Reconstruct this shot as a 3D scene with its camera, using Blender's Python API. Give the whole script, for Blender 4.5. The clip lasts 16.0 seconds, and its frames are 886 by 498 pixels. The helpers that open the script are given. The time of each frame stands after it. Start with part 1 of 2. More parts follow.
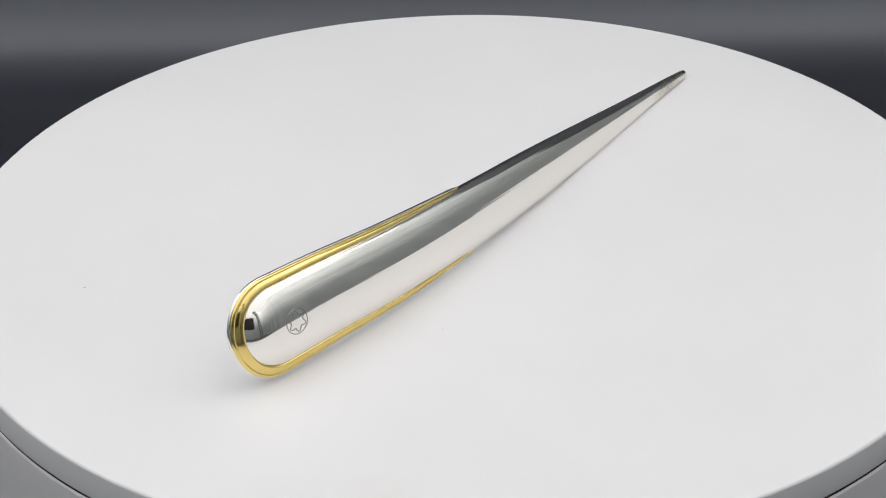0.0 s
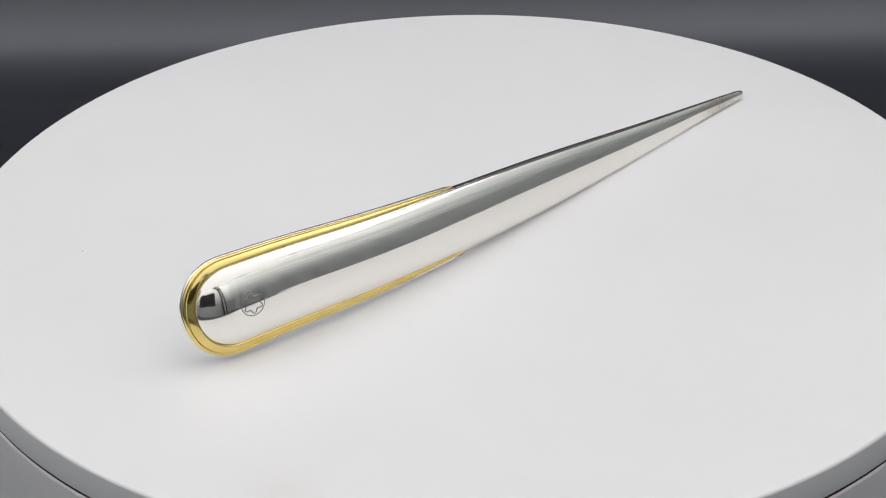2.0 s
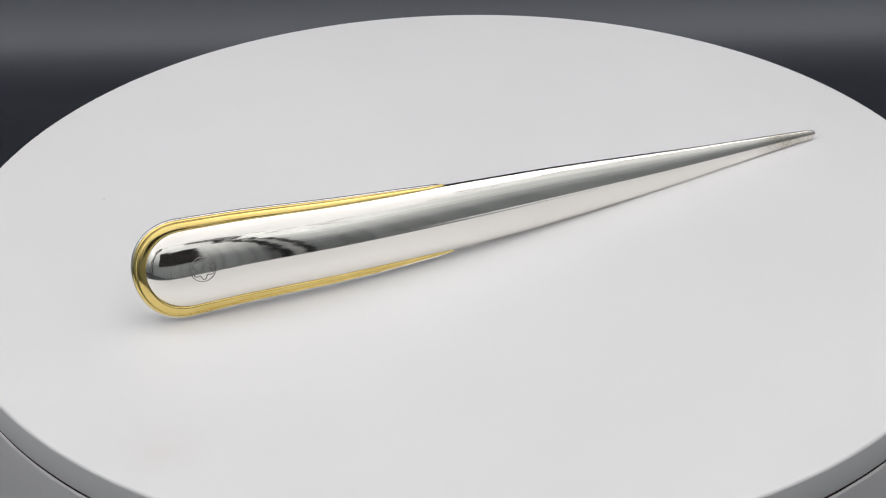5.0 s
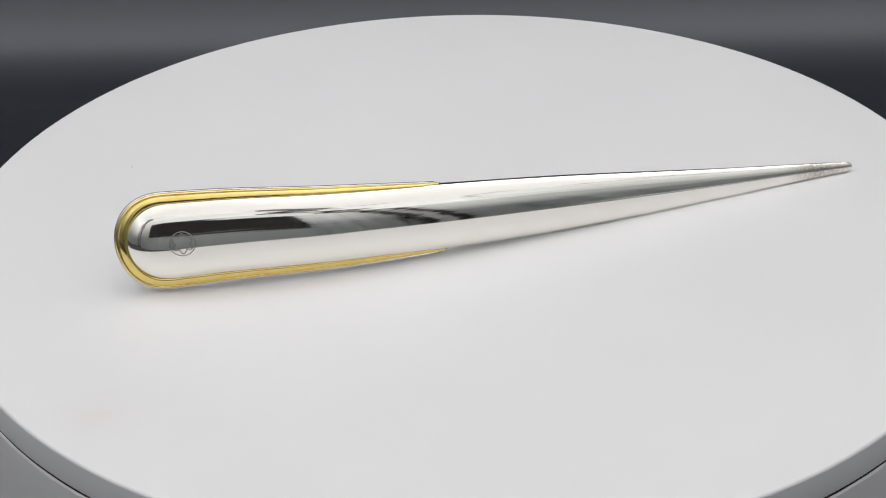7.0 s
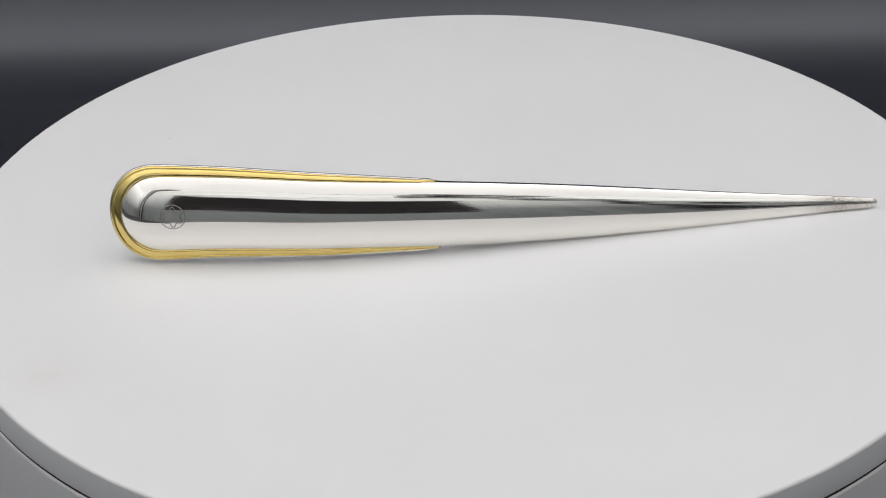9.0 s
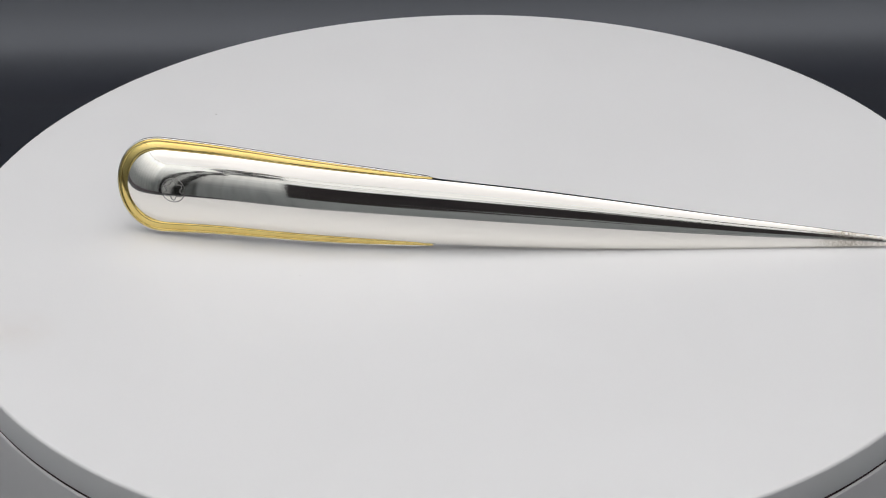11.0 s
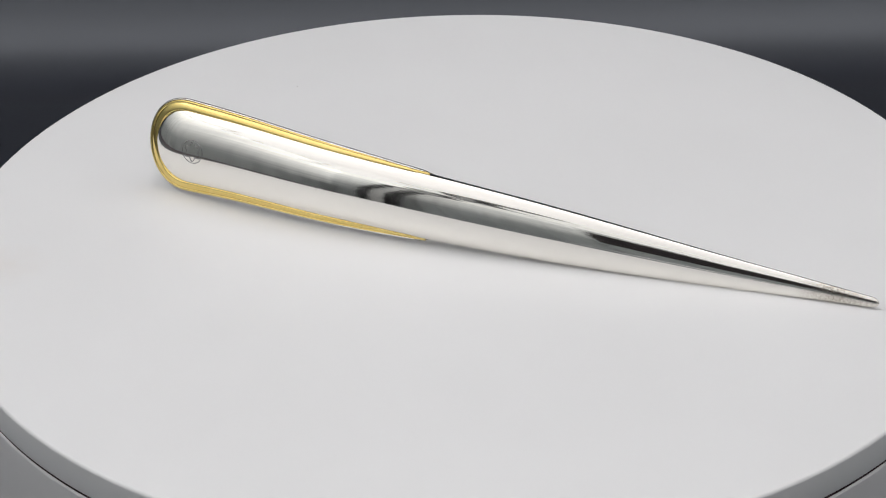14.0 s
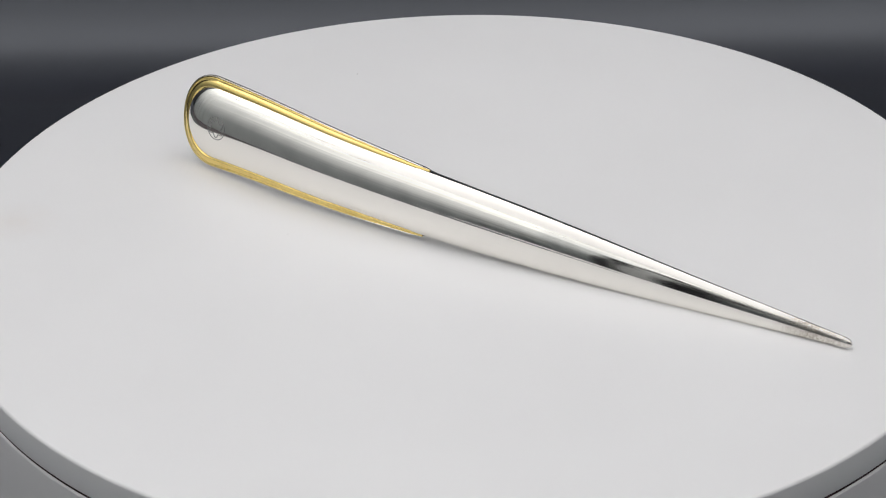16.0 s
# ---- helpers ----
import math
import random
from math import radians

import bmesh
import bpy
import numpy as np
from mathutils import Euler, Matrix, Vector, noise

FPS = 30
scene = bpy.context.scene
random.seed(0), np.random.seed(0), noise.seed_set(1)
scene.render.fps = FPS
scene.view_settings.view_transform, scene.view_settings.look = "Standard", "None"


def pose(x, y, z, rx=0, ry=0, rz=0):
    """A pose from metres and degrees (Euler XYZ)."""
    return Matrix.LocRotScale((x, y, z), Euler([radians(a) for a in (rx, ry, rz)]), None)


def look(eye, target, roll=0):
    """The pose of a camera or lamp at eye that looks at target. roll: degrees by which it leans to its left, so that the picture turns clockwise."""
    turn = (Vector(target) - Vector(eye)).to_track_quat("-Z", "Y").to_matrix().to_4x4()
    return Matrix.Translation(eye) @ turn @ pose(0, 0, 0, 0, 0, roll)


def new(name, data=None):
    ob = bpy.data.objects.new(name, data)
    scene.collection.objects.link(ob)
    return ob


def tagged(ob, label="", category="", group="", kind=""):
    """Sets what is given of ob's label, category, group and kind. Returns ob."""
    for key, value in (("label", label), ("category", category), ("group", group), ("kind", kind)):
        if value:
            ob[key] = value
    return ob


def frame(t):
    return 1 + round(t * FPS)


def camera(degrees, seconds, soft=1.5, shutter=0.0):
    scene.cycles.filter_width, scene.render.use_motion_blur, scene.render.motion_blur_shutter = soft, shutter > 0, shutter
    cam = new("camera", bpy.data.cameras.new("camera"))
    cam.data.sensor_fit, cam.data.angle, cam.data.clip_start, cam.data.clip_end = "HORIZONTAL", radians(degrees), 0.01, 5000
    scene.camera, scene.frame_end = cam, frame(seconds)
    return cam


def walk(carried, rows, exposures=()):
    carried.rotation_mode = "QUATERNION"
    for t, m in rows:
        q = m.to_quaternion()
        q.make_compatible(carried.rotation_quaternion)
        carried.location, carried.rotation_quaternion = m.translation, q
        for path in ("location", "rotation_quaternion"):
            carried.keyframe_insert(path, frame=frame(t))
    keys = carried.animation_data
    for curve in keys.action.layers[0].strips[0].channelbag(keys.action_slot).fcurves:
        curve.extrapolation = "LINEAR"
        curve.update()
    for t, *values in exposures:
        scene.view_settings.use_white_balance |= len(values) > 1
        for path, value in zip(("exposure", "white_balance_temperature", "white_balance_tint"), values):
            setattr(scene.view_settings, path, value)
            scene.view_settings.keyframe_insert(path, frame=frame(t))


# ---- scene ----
# The camera stands still on its tripod.
cam = camera(19.409, 16.0, soft=1.15)
EYE = look((0.0, -0.54496, 0.31842), (-0.005060, -0.006424, 0.0), -1.226)
walk(cam, [(0.0, EYE), (16.0, EYE)], exposures=[(0.0, 0.18), (3.5, 0.07), (7.0, 0.04), (8.5, -0.01), (12.5, -0.02), (16.0, -0.01)])

# ---- light: a large soft panel that roofs the tent, and glow added to its cloth walls ----
world = bpy.data.worlds.new("room_dim")
scene.world = world
world.use_nodes = True
world.node_tree.nodes["Background"].inputs["Color"].default_value = (0.9, 0.95, 1.0, 1)
world.node_tree.nodes["Background"].inputs["Strength"].default_value = 0.02
scene.cycles.caustics_reflective = True
scene.cycles.blur_glossy = 0.3
PANEL_STRENGTH = 1.0
SIDE_GLOW = 0.64
FRONT_GLOW = 0.78


# ---- materials ----
def material(name, color, rough=0.5, metal=0.0, spec=0.5):
    m = bpy.data.materials.new(name)
    m.use_nodes = True
    b = m.node_tree.nodes["Principled BSDF"]
    b.inputs["Base Color"].default_value = (*color, 1)
    b.inputs["Roughness"].default_value = rough
    b.inputs["Metallic"].default_value = metal
    b.inputs["Specular IOR Level"].default_value = spec
    return m


def node(m, kind, **inputs):
    n = m.node_tree.nodes.new(kind)
    for k, v in inputs.items():
        n.inputs[k.replace("_", " ")].default_value = v
    return n


def noise_node(m, scale, detail=3.0, rough=0.5):
    tex = m.node_tree.nodes.new("ShaderNodeTexCoord")
    n = node(m, "ShaderNodeTexNoise", Scale=scale, Detail=detail, Roughness=rough)
    m.node_tree.links.new(tex.outputs["Object"], n.inputs["Vector"])
    return n


def ramp(m, source, lo, hi, a, b):
    n = node(m, "ShaderNodeMapRange")
    n.inputs["From Min"].default_value, n.inputs["From Max"].default_value = lo, hi
    n.inputs["To Min"].default_value, n.inputs["To Max"].default_value = a, b
    m.node_tree.links.new(source, n.inputs["Value"])
    return n.outputs["Result"]


def mixed(m, factor, a, b):
    n = m.node_tree.nodes.new("ShaderNodeMix")
    n.data_type = "RGBA"
    n.inputs["A"].default_value, n.inputs["B"].default_value = (*a, 1), (*b, 1)
    m.node_tree.links.new(factor, n.inputs["Factor"])
    return n.outputs["Result"]


def vary(m, scale, a, b, rough=None, bump=0.0, bump_scale=None):
    """Colour between a and b at one scale, roughness and relief at another."""
    t, out = m.node_tree, m.node_tree.nodes["Principled BSDF"]
    n = noise_node(m, scale)
    t.links.new(mixed(m, ramp(m, n.outputs["Fac"], 0.3, 0.7, 0, 1), a, b), out.inputs["Base Color"])
    fine = noise_node(m, bump_scale or scale * 12, 2.0)
    if rough:
        t.links.new(ramp(m, fine.outputs["Fac"], 0.3, 0.7, *rough), out.inputs["Roughness"])
    if bump:
        b_ = node(m, "ShaderNodeBump", Strength=0.4, Distance=bump)
        t.links.new(fine.outputs["Fac"], b_.inputs["Height"])
        t.links.new(b_.outputs["Normal"], out.inputs["Normal"])
    return m


SILVER = material("polished_silver", (0.92, 0.893, 0.842), 0.05, 1.0)
GOLD = vary(material("gold_plate", (0.83, 0.6, 0.2), 0.12, 1.0), 90, (0.92, 0.73, 0.28), (0.84, 0.63, 0.21), (0.08, 0.16))
GROOVE = material("engraving_shade", (0.27, 0.265, 0.26), 0.3, 1.0)
WHITE = vary(material("white_plastic", (0.8, 0.8, 0.8), 0.42), 14, (0.81, 0.807, 0.81), (0.84, 0.837, 0.84), (0.38, 0.5), 0.00002, 900)
CASE = vary(material("grey_white_plastic", (0.7, 0.7, 0.7), 0.4), 20, (0.7, 0.69, 0.695), (0.75, 0.74, 0.745), (0.35, 0.48), 0.00002, 900)
MAROON = material("dark_red_rubber", (0.035, 0.009, 0.013), 0.6)
VINYL = vary(material("black_vinyl", (0.02, 0.02, 0.022), 0.4, 0.0, 0.78), 9, (0.016, 0.0172, 0.024), (0.021, 0.0225, 0.030), (0.29, 0.34), 0.00003, 700)
VINYL.node_tree.nodes["Principled BSDF"].inputs["Specular Tint"].default_value = (0.88, 0.93, 1.0, 1)
FABRIC = vary(material("grey_tent_cloth", (0.68, 0.69, 0.69), 0.9), 6, (0.70, 0.735, 0.74), (0.77, 0.795, 0.795), (0.85, 0.95), 0.0002, 500)
BLACK = vary(material("black_metal", (0.015, 0.015, 0.016), 0.5), 30, (0.012, 0.012, 0.013), (0.02, 0.02, 0.021), (0.4, 0.55))
TAPE = vary(material("white_tape", (0.7, 0.7, 0.7), 0.7), 30, (0.58, 0.59, 0.59), (0.66, 0.67, 0.67))
ROOM = vary(material("brown_room_paint", (0.2, 0.18, 0.19), 0.8), 5, (0.08, 0.072, 0.08), (0.125, 0.108, 0.112))
DUST = material("dust", (0.62, 0.61, 0.60), 0.9)

GLOW = bpy.data.materials.new("panel_diffuser")
GLOW.use_nodes = True
GLOW.node_tree.nodes["Principled BSDF"].inputs["Emission Color"].default_value = (1.0, 0.981, 0.982, 1)
GLOW.node_tree.nodes["Principled BSDF"].inputs["Emission Strength"].default_value = PANEL_STRENGTH


def soft_panel(m):
    """Diffuser dims towards front and sides; its unseen back is brightened to light the plate."""
    t, out = m.node_tree, m.node_tree.nodes["Principled BSDF"]
    tex = t.nodes.new("ShaderNodeTexCoord")
    sep = t.nodes.new("ShaderNodeSeparateXYZ")
    t.links.new(tex.outputs["Object"], sep.inputs["Vector"])
    parts = [ramp(m, sep.outputs["Y"], -0.60, -0.15, 0.62, 1.0), ramp(m, sep.outputs["Y"], -0.12, 0.36, 1.0, 2.75), ramp(m, sep.outputs["X"], -0.58, -0.2, 0.75, 1.0), ramp(m, sep.outputs["X"], 0.2, 0.58, 1.0, 0.7),
             ramp(m, noise_node(m, 5, 2.0).outputs["Fac"], 0.3, 0.7, 0.9, 1.1)]
    value = parts[0]
    for p in parts[1:] + [PANEL_STRENGTH]:
        n = t.nodes.new("ShaderNodeMath")
        n.operation = "MULTIPLY"
        t.links.new(value, n.inputs[0])
        if isinstance(p, float):
            n.inputs[1].default_value = p
        else:
            t.links.new(p, n.inputs[1])
        value = n.outputs[0]
    t.links.new(value, out.inputs["Emission Strength"])


soft_panel(GLOW)


def glow_cloth(name, strength, low, dark, light, fade):
    """Tent cloth with glow put into its material, rising towards the top; no lamps behind."""
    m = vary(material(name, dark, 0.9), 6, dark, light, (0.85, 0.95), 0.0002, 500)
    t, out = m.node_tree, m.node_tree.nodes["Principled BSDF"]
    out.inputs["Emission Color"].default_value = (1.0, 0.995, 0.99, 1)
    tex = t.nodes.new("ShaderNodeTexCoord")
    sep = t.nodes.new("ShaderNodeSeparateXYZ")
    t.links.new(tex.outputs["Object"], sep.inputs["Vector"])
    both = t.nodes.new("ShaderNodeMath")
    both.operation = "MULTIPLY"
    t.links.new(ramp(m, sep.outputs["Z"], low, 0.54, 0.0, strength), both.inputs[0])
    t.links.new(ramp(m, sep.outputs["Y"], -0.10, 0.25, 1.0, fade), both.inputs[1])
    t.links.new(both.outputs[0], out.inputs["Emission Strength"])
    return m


# The west side glows more, to brighten the left of the plate.
GLOW_CLOTH_LEFT = glow_cloth("glow_tent_cloth_west", 1.55 * SIDE_GLOW, 0.07, (0.40, 0.43, 0.435), (0.47, 0.50, 0.505), 0.9)
GLOW_CLOTH = glow_cloth("glow_tent_cloth", SIDE_GLOW, 0.12, (0.40, 0.43, 0.435), (0.47, 0.50, 0.505), 0.5)
# Glow added to the front cloth gives the silver a soft gradient.
FRONT_CLOTH = glow_cloth("glow_front_cloth", FRONT_GLOW, 0.13, (0.40, 0.43, 0.435), (0.47, 0.50, 0.505), 1.0)


def stain_plate(m):
    """A faint rusty smudge near the rim of the plate."""
    t, out = m.node_tree, m.node_tree.nodes["Principled BSDF"]
    base = out.inputs["Base Color"].links[0].from_socket
    tex = t.nodes.new("ShaderNodeTexCoord")
    far = t.nodes.new("ShaderNodeVectorMath")
    far.operation = "DISTANCE"
    far.inputs[1].default_value = (-0.0183, -0.1087, 0.0)
    t.links.new(tex.outputs["Object"], far.inputs[0])
    cloud = noise_node(m, 120, 3.0)
    spot = t.nodes.new("ShaderNodeMath")
    spot.operation = "MULTIPLY"
    t.links.new(ramp(m, far.outputs["Value"], 0.0015, 0.011, 0.10, 0.0), spot.inputs[0])
    t.links.new(ramp(m, cloud.outputs["Fac"], 0.3, 0.7, 0.4, 1.2), spot.inputs[1])
    mix = t.nodes.new("ShaderNodeMix")
    mix.data_type = "RGBA"
    t.links.new(spot.outputs[0], mix.inputs["Factor"])
    t.links.new(base, mix.inputs["A"])
    mix.inputs["B"].default_value = (0.62, 0.45, 0.30, 1)
    t.links.new(mix.outputs["Result"], out.inputs["Base Color"])


stain_plate(WHITE)


def finish_silver(m):
    """Long soft polishing marks, and a brown tarnish speckled on the last two centimetres before the point."""
    t, out = m.node_tree, m.node_tree.nodes["Principled BSDF"]
    tex = t.nodes.new("ShaderNodeTexCoord")
    sep = t.nodes.new("ShaderNodeSeparateXYZ")
    t.links.new(tex.outputs["Object"], sep.inputs["Vector"])
    up = ramp(m, sep.outputs["X"], 0.083, 0.091, 0, 1)
    down = ramp(m, sep.outputs["X"], 0.094, 0.102, 1, 0.35)
    near = t.nodes.new("ShaderNodeMath")
    near.operation = "MULTIPLY"
    t.links.new(up, near.inputs[0]), t.links.new(down, near.inputs[1])
    spots = noise_node(m, 2600, 6.0, 0.75)
    add = t.nodes.new("ShaderNodeMath")
    add.operation = "MULTIPLY"
    t.links.new(near.outputs[0], add.inputs[0])
    t.links.new(ramp(m, spots.outputs["Fac"], 0.38, 0.66, 0, 1), add.inputs[1])
    t.links.new(mixed(m, add.outputs[0], (0.92, 0.893, 0.842), (0.25, 0.2, 0.135)), out.inputs["Base Color"])
    scratch = noise_node(m, 260, 3.0)
    r = t.nodes.new("ShaderNodeMath")
    r.operation = "ADD"
    t.links.new(ramp(m, scratch.outputs["Fac"], 0.35, 0.75, 0.035, 0.085), r.inputs[0])
    t.links.new(ramp(m, add.outputs[0], 0, 1, 0, 0.3), r.inputs[1])
    t.links.new(r.outputs[0], out.inputs["Roughness"])
    stretch = t.nodes.new("ShaderNodeMapping")
    stretch.inputs["Scale"].default_value = (2.2, 22, 1)
    t.links.new(tex.outputs["UV"], stretch.inputs["Vector"])
    strokes = node(m, "ShaderNodeTexNoise", Scale=1.0, Detail=1.5, Roughness=0.5)
    t.links.new(stretch.outputs["Vector"], strokes.inputs["Vector"])
    relief = node(m, "ShaderNodeBump", Strength=1.0, Distance=0.00005)
    grip = t.nodes.new("ShaderNodeMath")
    grip.operation = "MULTIPLY"
    t.links.new(strokes.outputs["Fac"], grip.inputs[0])
    t.links.new(ramp(m, sep.outputs["X"], -0.074, -0.058, 0.25, 1.0), grip.inputs[1])
    slim = t.nodes.new("ShaderNodeMath")
    slim.operation = "MULTIPLY"
    t.links.new(grip.outputs[0], slim.inputs[0])
    t.links.new(ramp(m, sep.outputs["X"], -0.02, 0.09, 1.0, 0.2), slim.inputs[1])
    t.links.new(slim.outputs[0], relief.inputs["Height"])
    t.links.new(relief.outputs["Normal"], out.inputs["Normal"])


finish_silver(SILVER)


# ---- building helpers ----
def mesh_from(name, verts, faces, mat, smooth=True):
    me = bpy.data.meshes.new(name)
    me.from_pydata([tuple(v) for v in verts], [], faces)
    me.materials.append(mat)
    if smooth:
        me.shade_smooth()
    me.update()
    return me


def part(name, me, parent=None, label=""):
    ob = new(name, me)
    ob.parent = parent
    return tagged(ob, label) if label else ob


def lathe(name, profile, mat, steps=256, sharp=35):
    """A ring or disc turned about z from (radius, height) pairs."""
    verts, faces = [], []
    n = len(profile)
    for i in range(steps):
        a = 2 * math.pi * i / steps
        verts += [(r * math.cos(a), r * math.sin(a), z) for r, z in profile]
    for i in range(steps):
        j = (i + 1) % steps
        for k in range(n - 1):
            faces.append((i * n + k, j * n + k, j * n + k + 1, i * n + k + 1))
    me = mesh_from(name, verts, faces, mat)
    bm = bmesh.new()
    bm.from_mesh(me)
    bmesh.ops.remove_doubles(bm, verts=bm.verts, dist=1e-6)
    bmesh.ops.recalc_face_normals(bm, faces=bm.faces)
    for e in bm.edges:
        if len(e.link_faces) == 2 and e.calc_face_angle(0) > radians(sharp):
            e.smooth = False
    bm.to_mesh(me)
    bm.free()
    return me


def grid(name, rows, mat, closed=False):
    """A sheet of equal rows of points."""
    n, verts, faces = len(rows[0]), [], []
    for row in rows:
        verts += list(row)
    for i in range(len(rows) - 1):
        for k in range(n if closed else n - 1):
            l = (k + 1) % n
            faces.append((i * n + k, i * n + l, (i + 1) * n + l, (i + 1) * n + k))
    return mesh_from(name, verts, faces, mat)


def run_along(me, across, wide=1.0):
    """Texture coordinates that follow the length: metres along, 0 to wide across."""
    layer = me.uv_layers.new(name="along")
    for l in me.loops:
        layer.data[l.index].uv = (me.vertices[l.vertex_index].co.x, wide * (l.vertex_index % across) / (across - 1))
    return me


def box(name, lo, hi, mat, bevel=0.0):
    bm = bmesh.new()
    bmesh.ops.create_cube(bm, size=1)
    for v in bm.verts:
        v.co = [lo[i] + (v.co[i] + 0.5) * (hi[i] - lo[i]) for i in range(3)]
    if bevel:
        bmesh.ops.bevel(bm, geom=bm.edges[:], offset=bevel, segments=2, affect="EDGES", profile=0.5)
    me = bpy.data.meshes.new(name)
    bm.to_mesh(me)
    bm.free()
    me.materials.append(mat)
    return me


def tube(name, path, radius, mat, sides=12, closed=False):
    """A round rod along a list of points."""
    path = [Vector(p) for p in path]
    rows = []
    side = None
    for i, p in enumerate(path):
        a = path[i - 1] if (i or closed) else p
        b = path[(i + 1) % len(path)] if (closed or i + 1 < len(path)) else p
        d = (b - a).normalized()
        if side is None:
            side = d.orthogonal().normalized()
        side = (side - d * side.dot(d)).normalized()
        up = d.cross(side)
        rows.append([p + radius * (side * math.cos(2 * math.pi * k / sides) + up * math.sin(2 * math.pi * k / sides)) for k in range(sides)])
    if closed:
        rows.append(rows[0])
    return grid(name, rows, mat, closed=True)


# ---- the room and the tent ----
FLOOR = -0.062


def build_room():
    s, h = 1.6, 1.5
    sides = (("wall_north", (-s, s, FLOOR), (s, s + 0.1, h)), ("wall_south", (-s, -1.1, FLOOR), (s, -1.0, h)),
             ("wall_east", (s, -s - 0.1, FLOOR), (s + 0.1, s + 0.1, h)), ("wall_west", (-s - 0.1, -s - 0.1, FLOOR), (-s, s + 0.1, h)),
             ("ceiling", (-s - 0.1, -s - 0.1, h), (s + 0.1, s + 0.1, h + 0.1)), ("floor", (-s - 0.1, -s - 0.1, FLOOR - 0.1), (s + 0.1, s + 0.1, FLOOR)))
    for name, lo, hi in sides:
        tagged(part(name, box(name, lo, hi, ROOM)), "plain dim brown-grey painted studio surface", name.split("_")[0], kind="structure")


TENT = 0.60        # half the tent's width
FRONT, BACK = -0.62, 0.42
TOP = 0.56


def build_backdrop():
    """Black vinyl that lies under the turntable and sweeps up behind it."""
    rows = []
    r, y0 = 0.05, 0.185
    section = [(FRONT + 0.03, 0.004)] + [(y, 0.004) for y in np.linspace(-0.5, y0, 12)]
    section += [(y0 + r * math.sin(a), 0.004 + r * (1 - math.cos(a))) for a in np.linspace(0.03, math.pi / 2, 36)]
    section += [(y0 + r + 0.002, z) for z in np.linspace(0.07, TOP + 0.05, 6)]
    back = [(y + 0.002, z - 0.002) for y, z in reversed(section)]
    for y, z in section + back + section[:1]:
        rows.append([(x, y, FLOOR + z) for x in np.linspace(-0.40, 0.40, 9)])
    ob = tagged(part("backdrop", grid("backdrop", rows, VINYL)), "black satin vinyl backdrop curved up behind turntable", "backdrop", kind="structure")
    return ob


def pleated(name, a, b, z0, z1, mat, waves, depth=0.006):
    """A hanging cloth from a to b in plan, with soft upright folds and a thickness."""
    a, b = Vector((*a, 0)), Vector((*b, 0))
    along = b - a
    out = Vector((-along.y, along.x, 0)).normalized()
    rows = []
    n = waves * 8
    for layer in (0, 1):
        row_pts = []
        for i in range(n + 1) if layer == 0 else range(n, -1, -1):
            s = i / n
            f = depth * (math.sin(2 * math.pi * waves * s + 1.3 * math.sin(9 * s)) + 0.4 * math.sin(41 * s))
            row_pts.append(a + along * s + out * (f + layer * 0.002))
        rows += row_pts
    rows.append(rows[0])
    levels = np.linspace(z0, z1, 8)
    return grid(name, [[(p.x, p.y, z) for z in levels] for p in rows], mat)


OPEN_X, OPEN_LO, OPEN_HI = 0.235, 0.115, 0.37


def build_tent():
    for name, a, b in (("curtain", (-TENT, FRONT), (-OPEN_X, FRONT)), ("curtain", (OPEN_X, FRONT), (TENT, FRONT))):
        tagged(part(name, pleated(name, a, b, FLOOR, TOP, FRONT_CLOTH, 11)), "grey cloth front curtain in soft folds with added glow towards the top", "curtain", "front curtains")
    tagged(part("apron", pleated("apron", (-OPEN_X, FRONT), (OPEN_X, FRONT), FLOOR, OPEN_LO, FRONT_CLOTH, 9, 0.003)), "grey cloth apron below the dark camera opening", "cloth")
    tagged(part("valance", pleated("valance", (-OPEN_X, FRONT), (OPEN_X, FRONT), OPEN_HI, TOP, FRONT_CLOTH, 9, 0.003)), "grey cloth strip with added glow above the dark camera opening", "cloth")
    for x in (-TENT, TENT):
        tagged(part("side_cloth", pleated("side_cloth", (x, FRONT), (x, BACK), FLOOR, TOP, GLOW_CLOTH_LEFT if x < 0 else GLOW_CLOTH, 16)), "white cloth tent side with added glow towards the top", "cloth", "tent sides")
    tagged(part("back_cloth", box("back_cloth", (-TENT, BACK, FLOOR), (TENT, BACK + 0.004, TOP), FABRIC)), "grey cloth back of the light tent", "cloth")
    y = FRONT + 0.045
    for side in (-1, 1):
        frame_side = tagged(new("tent_rods"), "pair of black bent rods joined by grey tape beside the opening", "tent frame", "tent rods")

        def bow(rx, rz, a):
            return Vector((-0.028 + side * rx * abs(math.cos(a)) ** 0.38, y, FLOOR + rz * math.sin(a)))

        turn = np.linspace(0.0, radians(82), 48)
        for rx, rz, rad in ((0.418, 0.545, 0.012), (0.466, 0.572, 0.015)):
            part("rod", tube("rod", [bow(rx, rz, a) for a in turn], rad, BLACK), frame_side)
        rows = []
        for a in turn:
            p, q = bow(0.418, 0.545, a), bow(0.466, 0.572, a)
            rows.append([p.lerp(q, k) + Vector((0, 0.006 + 0.003 * math.sin(math.pi * k), 0)) for k in np.linspace(0.1, 0.9, 5)])
        part("tape", grid("tape", rows, TAPE), frame_side, "grey-white tape between the rods")


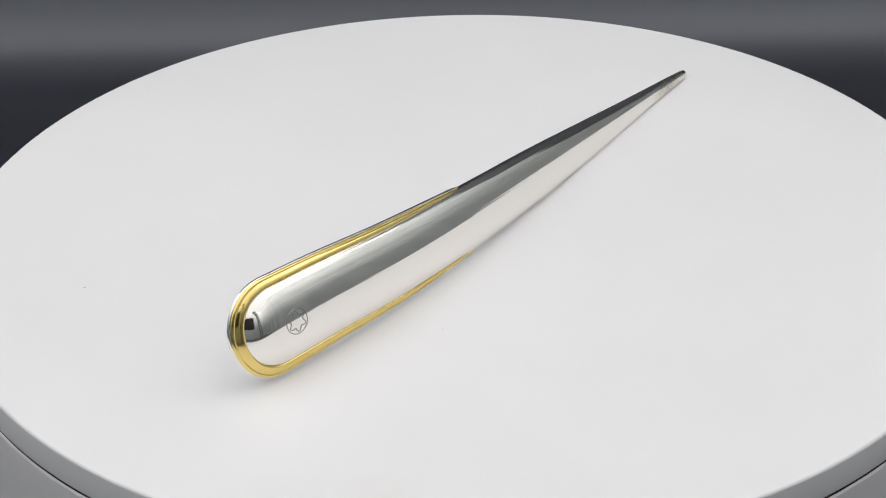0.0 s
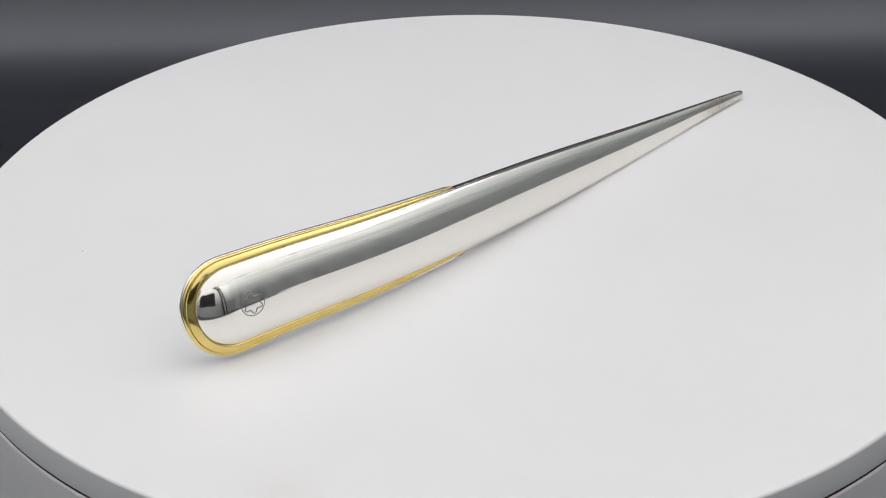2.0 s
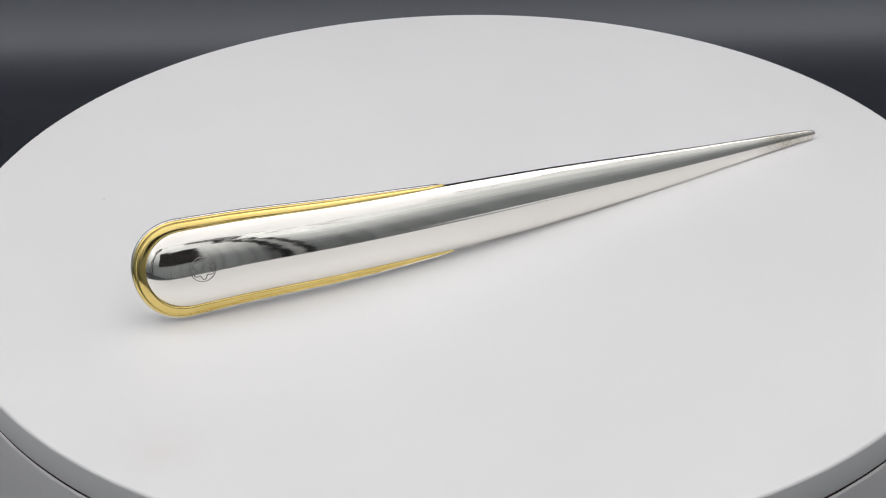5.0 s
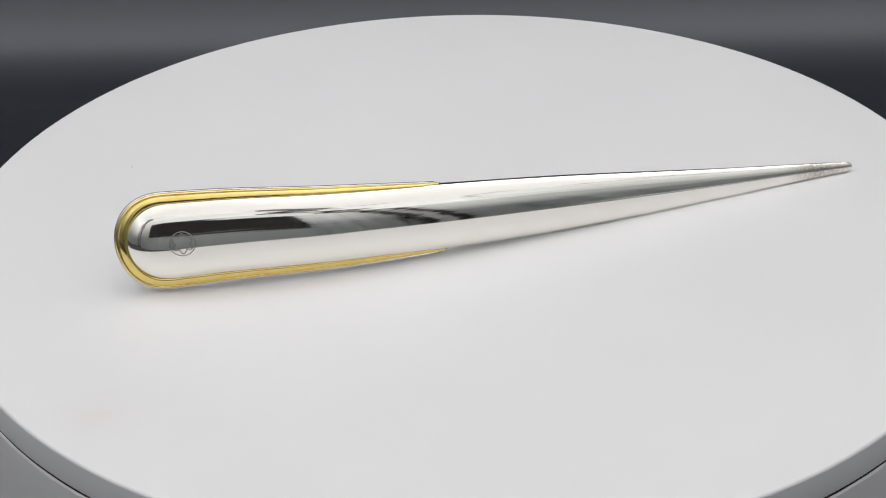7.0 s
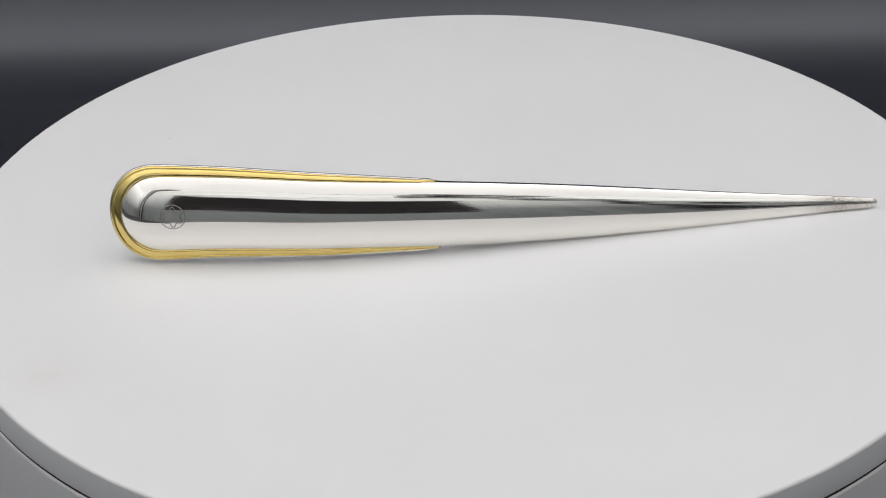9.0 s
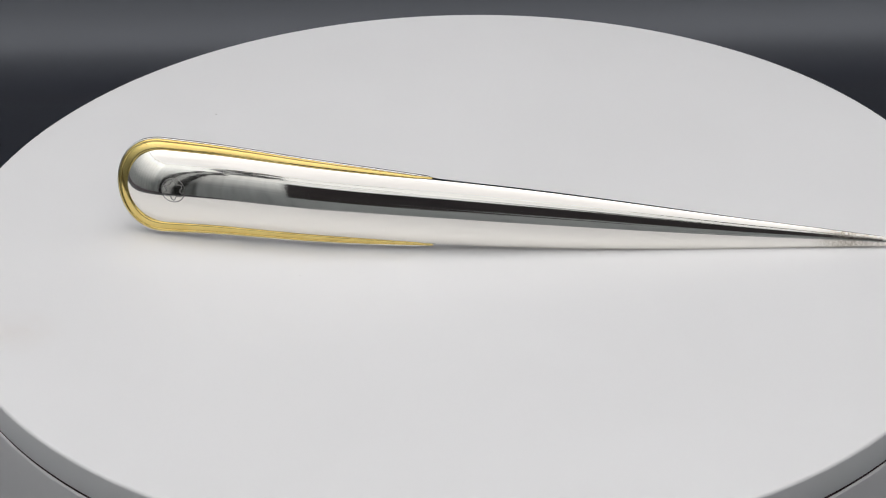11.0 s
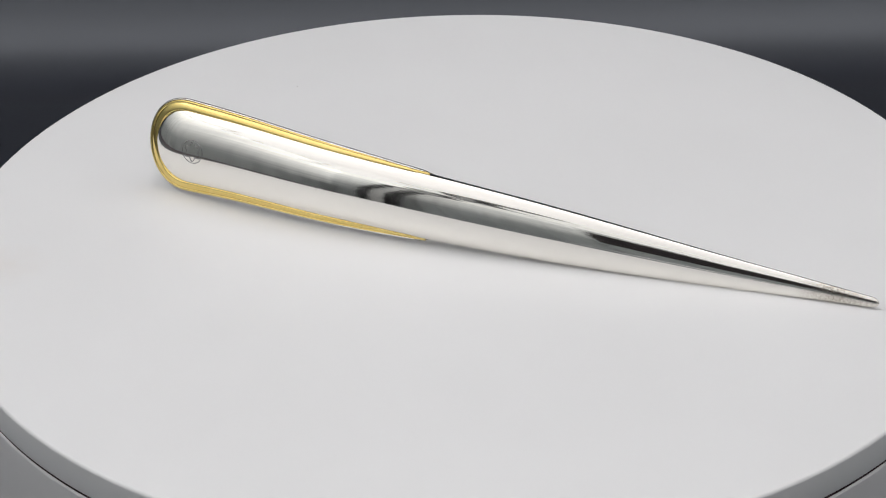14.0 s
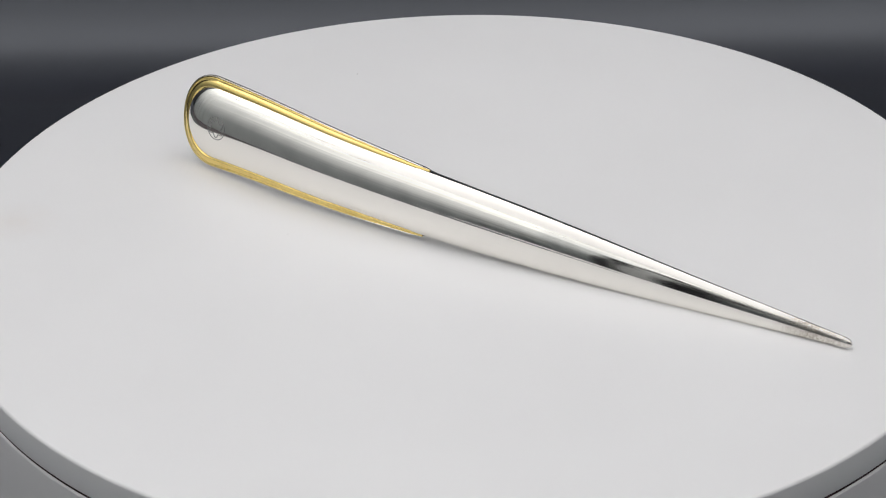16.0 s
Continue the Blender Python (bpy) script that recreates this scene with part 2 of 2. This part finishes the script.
def build_panel():
    """The lamp: a wide diffuser in a narrow white frame that roofs the tent."""
    x, y0, y1 = 0.58, FRONT + 0.02, 0.36
    lamp = tagged(new("light_panel"), "large white glowing softbox panel in narrow white frame", "lamp")
    part("diffuser", box("diffuser", (-x, y0, TOP - 0.03), (x, y1, TOP - 0.02), GLOW), lamp, "white glowing diffuser")
    part("housing", box("housing", (-x - 0.01, y0 - 0.01, TOP - 0.018), (x + 0.01, y1 + 0.01, TOP + 0.02), BLACK, 0.003), lamp)
    for lo, hi in (((-x - 0.012, y0 - 0.012), (x + 0.012, y0 - 0.001)), ((-x - 0.012, y1 + 0.001), (x + 0.012, y1 + 0.012)),
                   ((-x - 0.012, y0), (-x - 0.001, y1)), ((x + 0.001, y0), (x + 0.012, y1))):
        part("frame", box("frame", (*lo, TOP - 0.034), (*hi, TOP - 0.019), TAPE, 0.001), lamp, "narrow white frame")


# ---- the turntable ----
R = 0.125


def build_turntable():
    table = tagged(new("turntable"), "round white plastic motorised display turntable on black vinyl", "turntable")
    r = 0.0008
    edge = [(R - r + r * math.sin(a), -r + r * math.cos(a)) for a in np.linspace(0, math.pi / 2, 9)]
    low = [(R - 0.0004 + 0.0004 * math.cos(a), -0.0074 - 0.0004 * math.sin(a)) for a in np.linspace(0, math.pi / 2, 4)]
    platter = part("platter", lathe("platter", [(0, 0), (0.04, 0), (0.08, 0), (0.11, 0)] + edge + low + [(0.116, -0.0078), (0, -0.0078)], WHITE), table, "smooth white turning plate")
    z = -0.0086
    base = [(0.0, z), (0.118, z), (R - 0.0007, z)]
    base += [(R - 0.0007 + 0.0007 * math.sin(a), z - 0.0007 + 0.0007 * math.cos(a)) for a in np.linspace(0, math.pi / 2, 8)]
    base += [(R, FLOOR + 0.02), (R - 0.0002, FLOOR + 0.0075), (R - 0.002, FLOOR + 0.006), (0, FLOOR + 0.006)]
    part("base", lathe("base", base, CASE), table, "grey-white plastic housing")
    part("seal", lathe("seal", [(0.117, -0.00782), (R - 0.0004, -0.00782), (R - 0.0004, -0.00858), (0.117, -0.00858), (0.117, -0.00782)], MAROON), table, "dark red ring in the joint")
    for a in (45, 135, 225, 315):
        foot = part("foot", lathe("foot", [(0, 0), (0.008, 0), (0.009, -0.001), (0.009, -0.0022), (0, -0.0022)], BLACK, 24), table)
        foot.location = (0.1 * math.cos(radians(a)), 0.1 * math.sin(radians(a)), FLOOR + 0.0062)
    return table, platter


# ---- the letter opener ----
MID_U = np.array([-85, -60, -35, -8, 25, 60, 102.5]) / 1e3
MID_V = np.array([15.05, 14.36, 12.27, 10.18, 7.57, 4.88, 2.35]) / 1e3
RIM_U = np.array([-60, -45, -25, -7]) / 1e3
RIM_W = np.array([11.07, 10.46, 9.53, 8.46]) / 1e3
EDGE_U = np.array([-7, 20, 45, 70, 90, 97, 102.3]) / 1e3
EDGE_W = np.array([7.92, 6.87, 5.33, 3.49, 2.00, 1.48, 1.10]) / 1e3
FACE_U = np.array([-60, -45, -25, -7, 20, 45]) / 1e3
FACE_W = np.array([8.90, 8.60, 8.16, 7.88, 6.87, 5.34]) / 1e3
DOME_U = np.array([-60, -30, 0, 40, 70, 90, 103]) / 1e3
DOME_H = np.array([2.65, 2.62, 2.42, 1.72, 1.12, 0.68, 0.42]) / 1e3
TIP, BLUNT = 0.1024, 0.0017
END, CAP = -0.08445, 0.01217
LEAN = radians(15.30)
YAW, OFFSET, DROP = 56.366, -0.007947, -0.0001


def curve_at(x, y, u):
    d = np.gradient(y, x)
    i = int(np.clip(np.searchsorted(x, u) - 1, 0, len(x) - 2))
    if u < x[0]:
        return y[0] + d[0] * (u - x[0])
    h = x[i + 1] - x[i]
    s = min((u - x[i]) / h, 1.0)
    return ((2 * s**3 - 3 * s**2 + 1) * y[i] + (s**3 - 2 * s**2 + s) * h * d[i] + (3 * s**2 - 2 * s**3) * y[i + 1] + (s**3 - s**2) * h * d[i + 1])


def smooth_step(a, b, x):
    s = min(max((x - a) / (b - a), 0), 1)
    return s * s * (3 - 2 * s)


def cap_factor(u, end, length):
    x = min(max((end + length - u) / length, 0), 1)
    return math.sqrt(max(1 - x**2.25, 0))


def inset(u):
    """Width of the gold trim along the handle."""
    return max(curve_at(RIM_U, RIM_W, u) - curve_at(FACE_U, FACE_W, u), 0.0004)


def rim_w(u):
    return curve_at(RIM_U, RIM_W, u) * cap_factor(u, END, CAP)


def tip_round(u):
    return math.sqrt(max(1 - max((u - (TIP - BLUNT)) / BLUNT, 0) ** 2, 0))


def blade_w(u):
    w = curve_at(EDGE_U, EDGE_W, min(u, 0.1023))
    return w * tip_round(u)


def inner_w(u):
    if u > 0.02:
        return blade_w(u)
    return curve_at(FACE_U, FACE_W, u) * cap_factor(u, END + 0.0024, CAP - 0.0016)


def dome(u):
    """Height of the rounded face over its edge."""
    return curve_at(DOME_U, DOME_H, u)


def swell(r2, k=0.80):
    """The section of the face: the crown of an ellipse, which meets its edge at an angle; r2 is 0 on the crown, 1 at the edge."""
    low = math.sqrt(1 - k)
    return (math.sqrt(1 - k * min(max(r2, 0), 1)) - low) / (1 - low)


def edge_turn(u):
    """The blade's edges turn over further than the grip's."""
    return 0.80 + 0.07 * smooth_step(-0.03, 0.015, u)


def along_cap(u):
    x = min(max((END + CAP + 0.0008 - u) / (CAP - 0.0016), 0), 1)
    return x**3.4


def place(u, w, n):
    """From length, width and height on the bent leaf to the leaning opener's own space."""
    v = curve_at(MID_U, MID_V, u) + w
    n = n - 0.00867 * (u / 0.1) ** 2 + 0.00605 * (u / 0.1) ** 3
    return (u, v * math.sin(LEAN) - n * math.cos(LEAN), v * math.cos(LEAN) + n * math.sin(LEAN))


def stations(end, length, stop, n_cap=40, n=150):
    cap = [end + length * (1 - math.cos(a)) for a in np.linspace(0.02, math.pi / 2, n_cap)]
    return cap + list(np.linspace(end + length, stop, n))[1:]


def level(u):
    """How far the silver face's edge stands over the middle of the leaf."""
    return 0.00125 * (1 - smooth_step(-0.07, 0.025, u)) + 0.00012


def face_height(u, w):
    wide = inner_w(u) / max(cap_factor(u, END + 0.0024, CAP - 0.0016), 1e-4)
    return level(u) + dome(u) * swell(along_cap(u) + (w / wide) ** 2, edge_turn(u))


def build_opener():
    opener = tagged(new("letter_opener"), "polished silver letter opener with gold-trimmed handle on turntable", "letter opener")
    tail = [TIP - BLUNT * (1 - s) for s in (0.3, 0.6, 0.8, 0.92, 0.98, 0.999)]
    # front face: handle dome and blade in one
    rows = []
    turns = np.linspace(-math.pi / 2, math.pi / 2, 49)
    for u in stations(END + 0.0024, CAP - 0.0016, TIP - BLUNT) + tail:
        iw = inner_w(u)
        h = dome(u) * tip_round(u)
        c = along_cap(u)
        rows.append([place(u, iw * math.sin(a), level(u) + h * swell(c + (1 - c) * math.sin(a) ** 2, edge_turn(u))) for a in turns])
    part("blade", run_along(grid("blade", rows, SILVER), 49), opener, "mirror-polished domed silver blade and grip")
    # back shell with a thin rounded lip round the gold
    rows = []
    for u in stations(END - 0.0002, CAP, TIP - BLUNT) + tail:
        s = smooth_step(-0.0085, -0.0062, u)
        w = (rim_w(u) + 0.00022 * cap_factor(u, END - 0.0002, CAP)) * (1 - s) + blade_w(max(u, -0.007)) * s
        if u < END + 0.0005:
            w = curve_at(RIM_U, RIM_W, u) * cap_factor(u, END - 0.0002, CAP)
        c = cap_factor(u, END - 0.0002, CAP) * tip_round(u)
        h = dome(u) * c
        lip = 0.00025 + 0.00065 * s * (1 - smooth_step(0.02, 0.09, u))
        top = w + 0.16 * lip * s * (1 - smooth_step(0.09, 0.102, u))
        rows.append([place(u, w, 0.0001)] + [place(u, w + 0.9 * (top - w), -0.9 * lip)] + [place(u, (top if a < 1.5 else w) * math.cos(a), -lip - 1.2 * h * swell(math.cos(a) ** 2, 0.95)) for a in np.linspace(0, math.pi, 44)] + [place(u, -w, 0.0001)])
    part("back_shell", run_along(grid("back_shell", rows, SILVER), 47, 0.12), opener, "silver back of the opener")
    # gold trim: two beads with a fine groove between, from one side round the end to the other
    bead = [(0.0, 0.0), (0.0, 0.22), (0.05, 0.42), (0.13, 0.52), (0.21, 0.53), (0.27, 0.48), (0.30, 0.46), (0.33, 0.50), (0.42, 0.64), (0.55, 0.76),
            (0.70, 0.85), (0.85, 0.90), (0.96, 0.90), (1.02, 0.84), (1.08, 0.70)]
    us = stations(END, CAP, -0.0072, 40, 90)
    loop = []
    for side, order in ((1, list(reversed(us))), (-1, us)):
        for u in order:
            loop.append((u, side * rim_w(u)))
    ring = []
    for i, (u, w) in enumerate(loop):
        a, b = loop[max(i - 1, 0)], loop[min(i + 1, len(loop) - 1)]
        du, dw = b[0] - a[0], b[1] - a[1]
        l = math.hypot(du, dw) or 1
        inward = (dw / l, -du / l)
        if inward[1] * w > 0:
            inward = (-inward[0], -inward[1])
        ring.append((u, w, *inward, 1 - smooth_step(-0.012, -0.0072, u)))
    rows = []
    for u, w, iu, iw, taper in ring:
        wide = inset(u)
        rows.append([place(u + iu * wide * k, w + iw * wide * k, 0.0001 + 1.2 * level(u) * h * (0.5 + 0.5 * taper)) for k, h in bead])
    part("gold_trim", grid("gold_trim", rows, GOLD), opener, "gold-plated double bead round the grip")
    # the silver lip that holds the gold
    lip = [(-0.00024, -0.0002), (-0.00025, 0.0001), (-0.00022, 0.00034), (-0.00010, 0.00048), (0.00006, 0.00050), (0.00014, 0.0002)]
    rows = [[place(u + iu * k * (0.2 + 0.8 * taper), w + iw * k * (0.2 + 0.8 * taper), 0.00005 + (n - 0.00005) * (0.25 + 0.75 * taper)) for k, n in lip] for u, w, iu, iw, taper in ring]
    part("lip", run_along(grid("lip", rows, SILVER), 6, 0.02), opener, "thin rounded silver lip")
    # engraved round emblem: a ring and a plain six-lobed outline
    cu, cw = -0.0700, -0.0002
    emblem = part("emblem", tube("emblem", [emblem_point(cu, cw, 0.00290, a) for a in np.linspace(0, 2 * math.pi, 64, endpoint=False)], 0.00012, GROOVE, 6, True), opener, "fine engraved round emblem")
    star = [emblem_point(cu, cw, 0.00205 + 0.00042 * math.cos(6 * a + math.pi), a) for a in np.linspace(0, 2 * math.pi, 96, endpoint=False)]
    part("lobed_outline", tube("lobed_outline", star, 0.00013, GROOVE, 6, True), emblem)
    return opener


def emblem_point(cu, cw, r, a):
    u, w = cu + r * math.cos(a), cw + r * math.sin(a)
    return place(u, w, face_height(u, w) - 0.00002)


def build_dust(platter):
    for x, y, s in ((-0.0900, -0.0216, 0.00022), (-0.0051, -0.0427, 0.00011)):
        bm = bmesh.new()
        bmesh.ops.create_icosphere(bm, subdivisions=1, radius=s)
        for v in bm.verts:
            v.co.x *= 1.6 + 0.5 * random.random()
            v.co.z = v.co.z * 0.4 + s * 0.3
        me = bpy.data.meshes.new("dust_speck")
        bm.to_mesh(me)
        bm.free()
        me.materials.append(DUST)
        part("dust_speck", me, platter).location = (x, y, 0)


build_room()
build_backdrop()
build_tent()
build_panel()
TABLE, PLATTER = build_turntable()
OPENER = build_opener()
build_dust(PLATTER)


# ---- what moves: the plate turns steadily clockwise and carries the opener ----
def motions():
    plate, carried = [], []
    for t in range(17):
        a = -5.30479 * t - 0.0030810 * t * t
        plate.append((float(t), pose(0, 0, 0, 0, 0, a)))
        carried.append((float(t), pose(0, 0, 0, 0, 0, YAW + a) @ pose(0, OFFSET, DROP)))
    walk(PLATTER, plate)
    walk(OPENER, carried)


motions()
